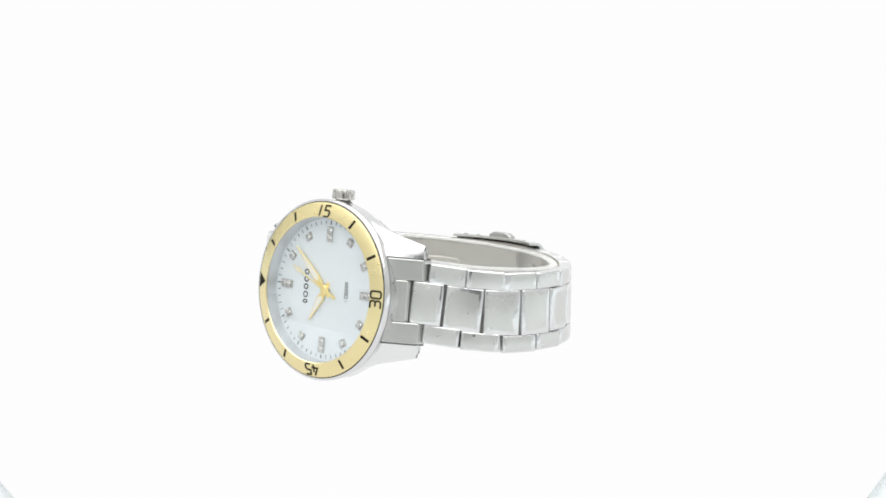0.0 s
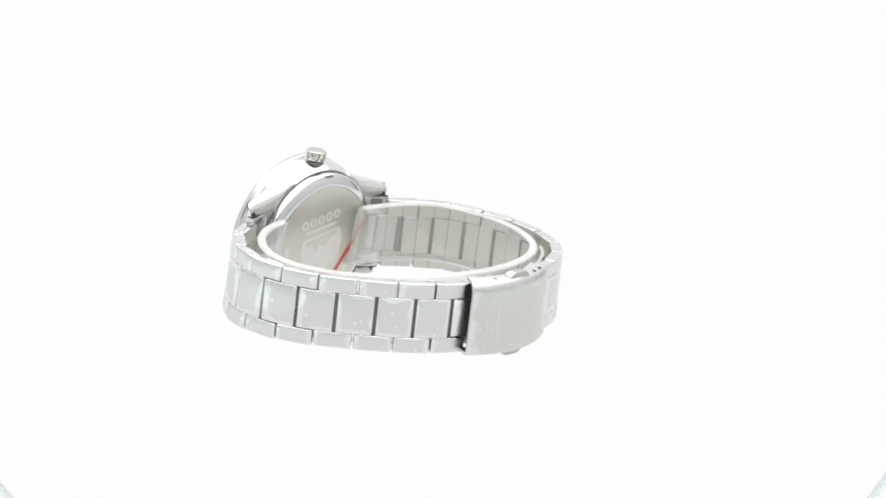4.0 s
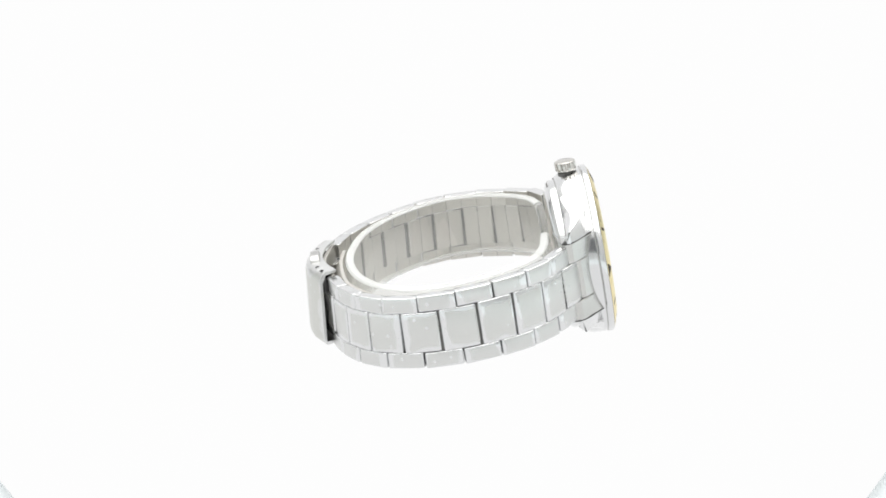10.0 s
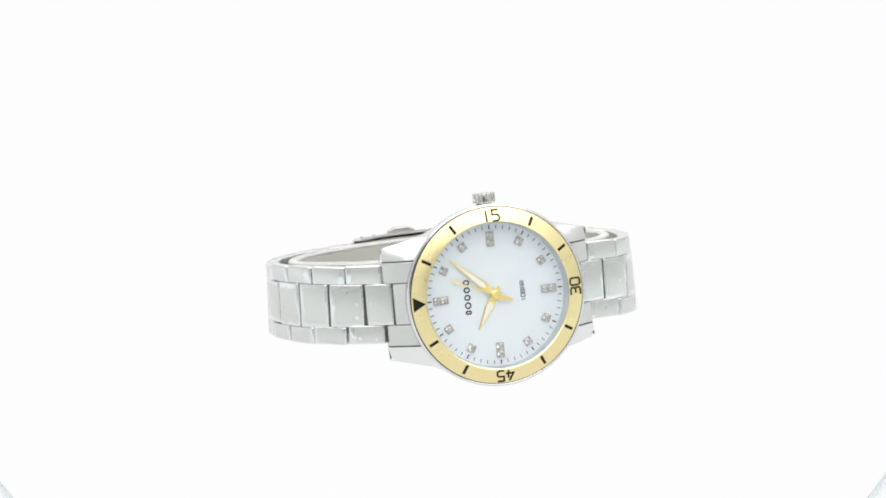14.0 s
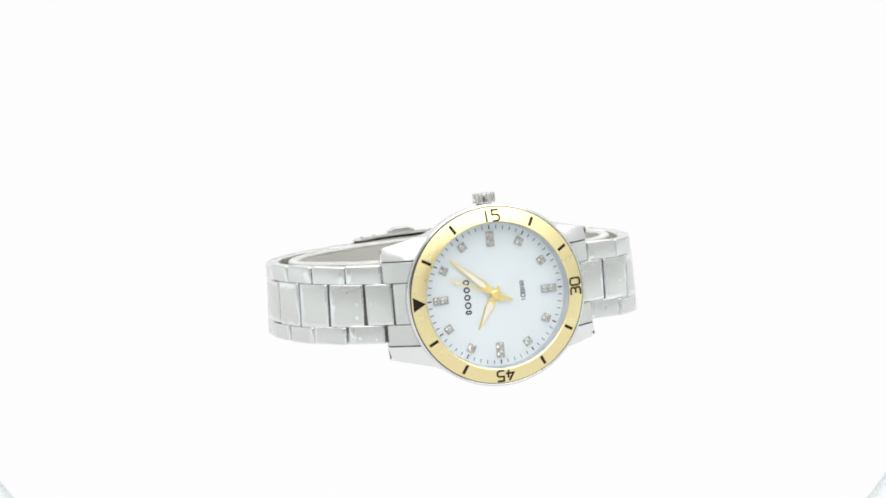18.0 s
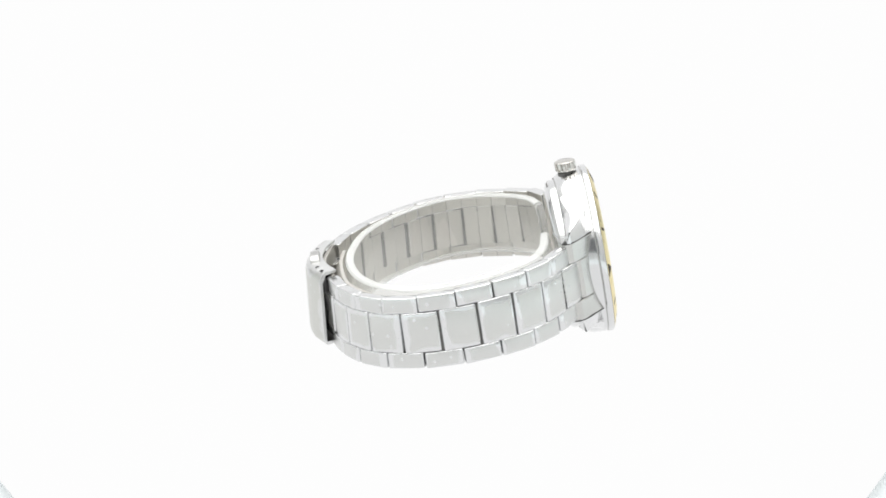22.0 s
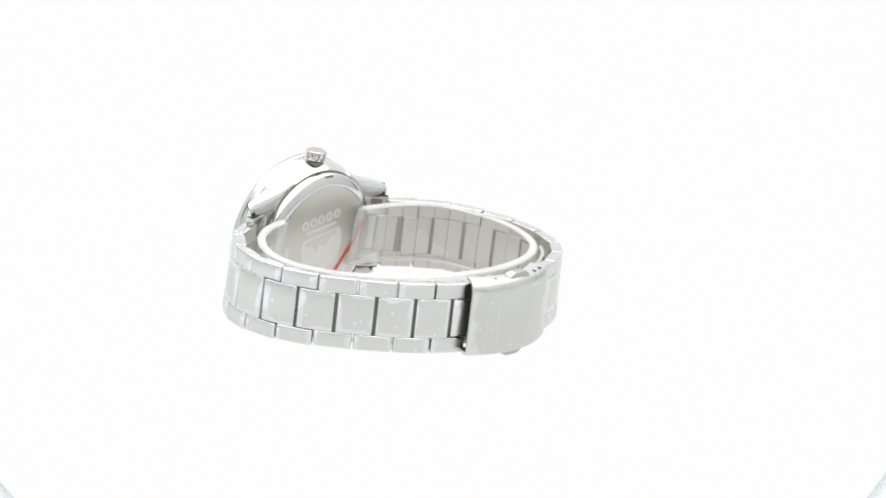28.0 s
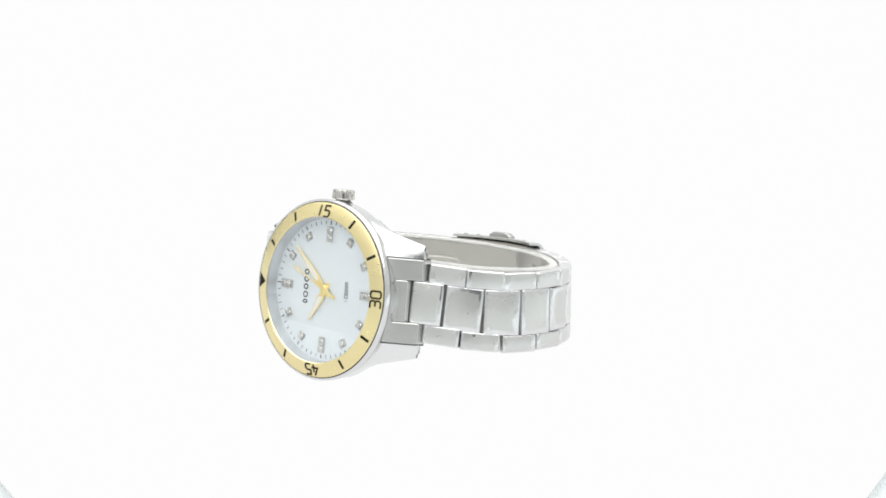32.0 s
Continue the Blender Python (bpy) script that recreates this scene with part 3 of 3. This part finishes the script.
def link_mesh(name, length, thick, width, mat, inner, inset):
    """One link: along x, outwards y (0 at its face), across z; rounded face, a seam in the inner side."""
    h = length / 2
    r = inset
    e, drop = 0.65, 0.38
    side = [(k * (h - e), 0.12 * (1 - k * k)) for k in (0.3, 0.6, 0.85)]
    side += [(h - e + e * math.sin(radians(a)), -drop * (1 - math.cos(radians(a)))) for a in (0, 20, 40, 60, 78, 90)]
    side += [(h, -1.2), (h - r, -1.35), (h - r, -thick + 0.15), (h - r - 0.15, -thick), (0.07, -thick)]
    face = side + [(0.0, -thick + 0.2)] + [(-x, y) for x, y in reversed(side)]
    n = len(face)
    w = width / 2
    vs, fs = [], []
    across = [(w - 0.22, 0.0, 1.0), (w - 0.1, 0.03, 1.0), (w - 0.03, 0.09, 0.99), (w, 0.2, 0.98)]
    for z, k, s in [(-z, k, s) for z, k, s in reversed(across)] + across:
        for x, y in face:
            vs.append((x * s, (y - k if k else y) if y > -0.6 else max(y, -thick + k * 0.4), z))
    for i in range(7):
        for j in range(n):
            fs.append((i * n + j, i * n + (j + 1) % n, (i + 1) * n + (j + 1) % n, (i + 1) * n + j))
    fs += [tuple(range(n)), tuple(range(8 * n - 1, 7 * n - 1, -1))]
    me = mesh_of(name, vs, fs, mat, crease=35)
    me.materials.append(inner)
    for p in me.polygons:
        if p.normal.y < -0.7:
            p.material_index = 1
    return me


def seat(a, b, z, grow=1.0):
    """The pose of a link that spans a to b in the loop."""
    m = (a + b) / 2
    t = (a - b).normalized()
    r = Matrix(((t.x, -t.y, 0), (t.y, t.x, 0), (0, 0, 1))).to_4x4()
    rise = math.atan2(lift(a.x, a.y) - lift(b.x, b.y), (a - b).length)
    return WATCH @ at(m.x, m.y, (lift(a.x, a.y) + lift(b.x, b.y)) / 2) @ r @ Matrix.Rotation(-rise, 4, "Y") @ Matrix.Rotation(lean(m.y), 4, "X") @ at(0, 0, z) @ Matrix.Diagonal((1, 1, grow, 1))


PITCH = 7.6
edge_link = link_mesh("edge_link", PITCH - 0.42, 2.3, 3.0, FILMED_EDGE, INNER, 0.2)
hinge_bar = prism("hinge_bar", [(-1.2, -3.75), (1.2, -3.75), (1.2, 3.75), (-1.2, 3.75)], -1.95, -1.0, HINGE)
spring_bar = prism("spring_bar", [(-0.3, -3.6), (0.3, -3.6), (0.3, 3.6), (-0.3, 3.6)], -2.5, -1.9, SATIN, 0.2, 3)
centre_link = link_mesh("centre_link", PITCH - 0.62, 2.5, 7.5, FILMED, INNER, 0.38)


def half(i, count):
    """Half the bracelet's width, tapering from the case to the clasp."""
    return 7.5 - 0.95 * min(1.0, 1.6 * i / count)


def run_of_links(line, count, flip):
    """Links from the case to the clasp along one side of the loop."""
    steps = along(line, 2 * count + 1)
    for i in range(count):
        a, b = steps[2 * i], steps[2 * i + 2]
        h = half(i + 0.5, count)
        if flip:
            a, b = b, a
        drop = (0.3 if flip else 0.32) * min(1.0, i / 2)
        h += drop
        e = 3.0 + 0.5 * max(0.0, 1 - i / 3)
        wide = (2 * h - 2 * e - 0.03) / 7.5
        for s in (1, -1):
            part("edge_link", edge_link, watch, "polished steel outer bracelet link", seat(a, b, s * (h - e / 2) - drop, e / 3.0))
        p, q = steps[2 * i + 1], steps[min(2 * count, 2 * i + 2)]
        p, q = (q, p) if flip else (p, q)
        d = (q - p).normalized() * 0.8
        c = steps[2 * i + 1]
        if flip and i in (5, 6):
            part("spring_bar", spring_bar, watch, "bright steel spring bar between links", seat(c - d, c + d, -drop, wide))
        part("hinge_bar", hinge_bar, watch, "dull grey hinge between links", seat(c - d, c + d, -drop, wide))
        if i < count:
            a, b = (steps[2 * i - 1] if i else steps[0] * 1.5 - steps[1] * 0.5), steps[2 * i + 1]
            if not i:
                a = Vector((18.2, 5.8)) if steps[0].x > 0 else Vector((-18.8, 6.1))
            if flip:
                a, b = b, a
            me = centre_link if i else link_mesh("centre_link", (a - b).length - 0.42, 2.5, 7.5, FILMED, INNER, 0.5)
            part("centre_link", me, watch, "film-covered steel centre bracelet link", seat(a, b, -drop, wide))


def tail_link(line, count, flip):
    """The centre link that runs in under the clasp."""
    steps = along(line, 2 * count + 1)
    a, b = steps[2 * count - 1], steps[2 * count] * 2 - steps[2 * count - 1]
    if flip:
        a, b = b, a
    part("centre_link", centre_link, watch, "film-covered steel centre bracelet link", seat(a, b, -0.25, 7.4 / 7.5))


ends = [i for i, p in enumerate(loop) if abs(p.x - 6.0) < 0.6 and p.y > 40]
cut0 = min(ends)
cut1 = max(i for i, p in enumerate(loop) if p.x > -15.4 and p.y > 40)
run_of_links(loop[: cut0 + 1], 9, False)
run_of_links(list(reversed(loop[cut1:])), 9, True)
tail_link(loop[: cut0 + 1], 9, False)
tail_link(list(reversed(loop[cut1:])), 9, True)


def end_link(sx, z0, z1, reach, mat):
    out = [(sx * 14.2, z0), (sx * 14.2, z1), (sx * reach, z1), (sx * reach, z0)]
    low = lambda x, z: 2.45 + 0.87 * (abs(x) - 15.2)
    high = lambda x, z: 6.4 + 0.42 * max(0.0, abs(x) - 14.0)
    return prism("end_link", out, low, high, mat, 0.18, 2)


for sx in (1, -1):
    part("end_link", end_link(sx, 3.95, 7.9, 20.1, END), watch, "polished steel end link beside the case", WATCH)
    part("end_link", end_link(sx, -7.9, -3.95, 20.1, END), watch, "polished steel end link beside the case", WATCH)
    part("end_link", end_link(sx, -3.87, 3.87, 18.1 if sx > 0 else 18.65, END), watch, "polished steel end link beside the case", WATCH)
    # Near-black filler puts the slot's shade into colour.
    part("end_gap_shade", prism("end_gap_shade", [(sx * 17.8, -3.8), (sx * 17.8, 3.8), (sx * 19.2, 3.8), (sx * 19.2, -3.8)], lambda x, z: 3.4 + 0.87 * (abs(x) - 15.2), 7.5, DARK), watch, "dark filler for the shade in the slot between end link and centre link", WATCH)
    # Solid dark blocks draw the shade of hollows behind the end links.
    for z in (-6.9, 6.9):
        part("hollow", prism("hollow", [(sx * 16.2, z - 0.7), (sx * 16.2, z + 0.7), (sx * 18.6, z + 0.5), (sx * 18.6, z - 0.5)], 6.6, lambda x, z: 6.45 + 0.42 * (abs(x) - 14.0), HINGE), watch, "dark block for the shade of a hollow behind the end link", WATCH)
    # Dark strips stand in for the shade between lugs and end links.
    for z in (-8.0, 8.0):
        seam = prism("lug_gap_shade", [(sx * 14.6, z - 0.13), (sx * 14.6, z + 0.13), (sx * 20.0, z + 0.13), (sx * 20.0, z - 0.13)], lambda x, z: 2.53 + 0.87 * (abs(x) - 15.2), lambda x, z: 6.2 + 0.42 * (abs(x) - 14.0), DARK)
        part("lug_gap_shade", seam, watch, "dark strip for the shade in the gap between lug and end link", WATCH)

# ---- clasp ----
arc = along(spline([(7.9, 57.7), (4.6, 59.1), (0.6, 60.1), (-4.4, 60.4), (-10.2, 59.5), (-16.0, 57.2)]), 25)
H = 7.25
shell = [(0.0, -H + 1.0), (-0.2, -H + 0.35), (-0.6, -H), (-3.6, -H), (-3.6, -H + 0.5), (-0.5, -H + 0.7), (-0.55, H - 2.0), (-1.4, H - 0.5), (-3.6, H - 0.5), (-3.6, H), (-1.35, H), (-0.75, H - 0.35), (-0.28, H - 1.0), (0.0, H - 1.9)]
clasp = part("clasp", sweep("clasp", arc, shell, CLASP, 0.12), watch, "brushed steel fold-over clasp with scuffed film", WATCH)
blade = along(spline([(4.6, 52.4), (-4.5, 52.9), (-17, 51.6), (-26, 47.4), (-31.2, 42.8)]), 60)
part("clasp_blade", sweep("clasp_blade", blade, [(0, -5.4), (-0.7, -5.4), (-0.7, 5.4), (0, 5.4)], INNER), watch, "folded satin clasp blade", WATCH)


def blade_outline(i0, i1, half_wide, corner):
    """A pressed rounded rectangle on the inner side of the clasp blade."""
    path = []
    mid = (i0 + i1) / 2
    reach = (i1 - i0) / 2
    for sa, su, a0 in ((1, 1, 0), (-1, 1, 90), (-1, -1, 180), (1, -1, 270)):
        for a in range(a0, a0 + 91, 15):
            path.append((mid + sa * (reach - corner / 0.68) + corner / 0.68 * math.cos(radians(a)), su * (half_wide - corner) + corner * math.sin(radians(a))))
    vs, fs, n = [], [], len(path)
    for k, (s, u) in enumerate(path):
        for grow, out in ((-0.32, -0.69), (0.0, -0.82), (0.32, -0.69)):
            ss, uu = mid + (s - mid) * (1 + grow / (reach * 0.68)), u * (1 + grow / half_wide)
            j = min(len(blade) - 2, max(0, int(ss)))
            p = blade[j].lerp(blade[j + 1], ss - j)
            d = (blade[j + 1] - blade[j]).normalized()
            vs.append((p.x + d.y * out, p.y - d.x * out, lift(p.x, p.y) + uu))
    for k in range(n):
        l = (k + 1) % n
        fs += [(3 * k, 3 * k + 1, 3 * l + 1, 3 * l), (3 * k + 1, 3 * k + 2, 3 * l + 2, 3 * l + 1)]
    return mesh_of("pressed_outline", vs, fs, INNER)


part("pressed_outline", blade_outline(24, 50, 2.3, 1.2), watch, "pressed rounded outline on the clasp blade", WATCH)
liner = along(spline([(4.6, 56.8), (-4.4, 58.6), (-14.6, 56.1)]), 20)
# Dark filler that puts the shade of the clasp's channel into colour.
part("clasp_shade_core", sweep("clasp_shade_core", liner, [(0, -6.2), (-1.2, -6.2), (-1.2, 5.9), (0, 5.9)], CORE), clasp, "dark filler for the shade inside the clasp")
base = along(spline([(6.6, 54.6), (-4.4, 56.2), (-15.2, 54.2)]), 20)
part("clasp_base", sweep("clasp_base", base, [(0, -6.3), (-0.8, -6.3), (-0.8, 6.5), (0, 6.5)], INNER), clasp, "satin inner plate of the clasp")


def pusher(s):
    out = [(-3.1, 0), (-2.7, 0.85), (-1.6, 1.4), (1.6, 1.4), (2.7, 0.85), (3.1, 0)]
    z = lift(-4.4, 56) + s * (H - 0.15)
    return prism("pusher", [(-4.6 + x, z + s * u * (1.0 if s > 0 else 0.95)) for x, u in out], 56.5 if s > 0 else 57.7, 58.3 if s > 0 else 59.7, PUSHER, 0.2, 2)


for s in (1, -1):
    part("pusher", pusher(s), clasp, "small steel push button")
# Dark discs draw the shade of small pin holes; nothing is drilled.
for x, y in ((1.6, 57.1), (-10.6, 56.9), (-13.4, 56.0)):
    part("pin_hole_shade", lathe("pin_hole_shade", [(0.001, 0.03), (0.4, 0.03), (0.4, -0.1)], DARK, 20, axis="z"), clasp, m=at(x, y, lift(x, y + 2.2) + H + 0.02))
fine_arc = along(arc, 97)


def clasp_block(i0, i1, u0, u1):
    """A shallow etched block that follows the clasp's curved face."""
    strip = fine_arc[i0 : i1 + 1]
    return sweep("mark_block", strip, [(0.0, u0), (0.04, u0), (0.04, u1), (0.0, u1)], SCUFF, 0.12)


for k, w in enumerate((1.15, 1.5, 1.35, 1.4, 1.3)):
    u = -5.6 + 1.72 * k
    for i0, i1, u0, u1 in ((13, 16, u, u + w), (23, 26, u, u + w), (17, 22, u, u + 0.35), (17, 22, u + w - 0.35, u + w)):
        part("mark_block", clasp_block(i0, i1, u0, u1), clasp)


# ---- clear cuff inside the bracelet ----
cuff = tagged(new("plastic_cuff"), "clear plastic cuff holding the steel bracelet open", "cuff")
ring = along(spline([(14.0, 10.0), (19.6, 11.6), (24.9, 15.0), (29.2, 20.6), (30.9, 26.6), (29.9, 32.9), (25.6, 39.4), (18.0, 45.6), (9.0, 49.6), (-4.0, 51.6), (-16.0, 50.2), (-25.5, 46.0), (-31.4, 39.6), (-33.5, 31.5), (-31.9, 23.4), (-26.8, 15.4), (-19.0, 11.6), (-9.3, 10.4)]), 110)
band = part("cuff_band", sweep("cuff_band", ring, [(0.4, -6.2), (-1.3, -6.2), (-1.3, 6.2), (0.4, 6.2)], PLASTIC, 0.08, 1.1), cuff, m=WATCH)
band.visible_shadow = False
for s in (1, -1):
    lip = [(0.4, 6.22 * s), (0.36, 6.45 * s), (0.1, 6.7 * s), (-0.45, 6.78 * s), (-1.0, 6.7 * s), (-1.26, 6.45 * s), (-1.3, 6.22 * s)]
    part("cuff_edge", sweep("cuff_edge", ring, lip, CUT_EDGE, 0.08, 1.1), cuff, "frosted white cut edge of the cuff", WATCH)


for tip_line in ([ring[0] + (ring[0] - ring[1]) * 0.35, ring[0]], [ring[-1], ring[-1] + (ring[-1] - ring[-2]) * 0.35]):
    part("cuff_end", sweep("cuff_end", tip_line, [(0.4, -6.2), (-1.3, -6.2), (-1.3, 6.2), (0.4, 6.2)], CUT_END, 0.08, 1.1), cuff, "frosted cut end of the cuff", WATCH)


# ---- movement ----
def motions():
    turn = [(0.0, 329.95), (0.5, 320.52), (1.0, 309.28), (1.5, 298.04), (2.0, 286.06), (2.5, 274.96), (3.0, 262.97), (3.5, 251.83), (4.0, 241.3), (4.5, 229.9), (5.0, 218.4), (5.5, 206.78), (6.0, 195.12), (6.5, 183.82), (7.0, 172.15), (7.5, 161.45), (8.0, 149.6), (8.5, 138.8), (9.0, 126.91), (9.5, 116.2), (10.0, 104.19), (10.5, 93.43), (11.0, 82.55), (11.5, 71.66), (12.0, 60.45), (12.5, 50.85), (13.0, 41.67), (13.5, 33.95), (14.0, 27.0), (14.5, 21.08), (15.0, 16.2), (15.5, 12.33), (16.0, 9.7)]
    rows = [(t, pose(0, 0, 0, 0, 0, a)) for t, a in turn]
    rows += [(32.0 - t, pose(0, 0, 0, 0, 0, a)) for t, a in reversed(turn[:-1])]
    for thing in (watch, cuff, turntable):
        walk(thing, rows)


motions()
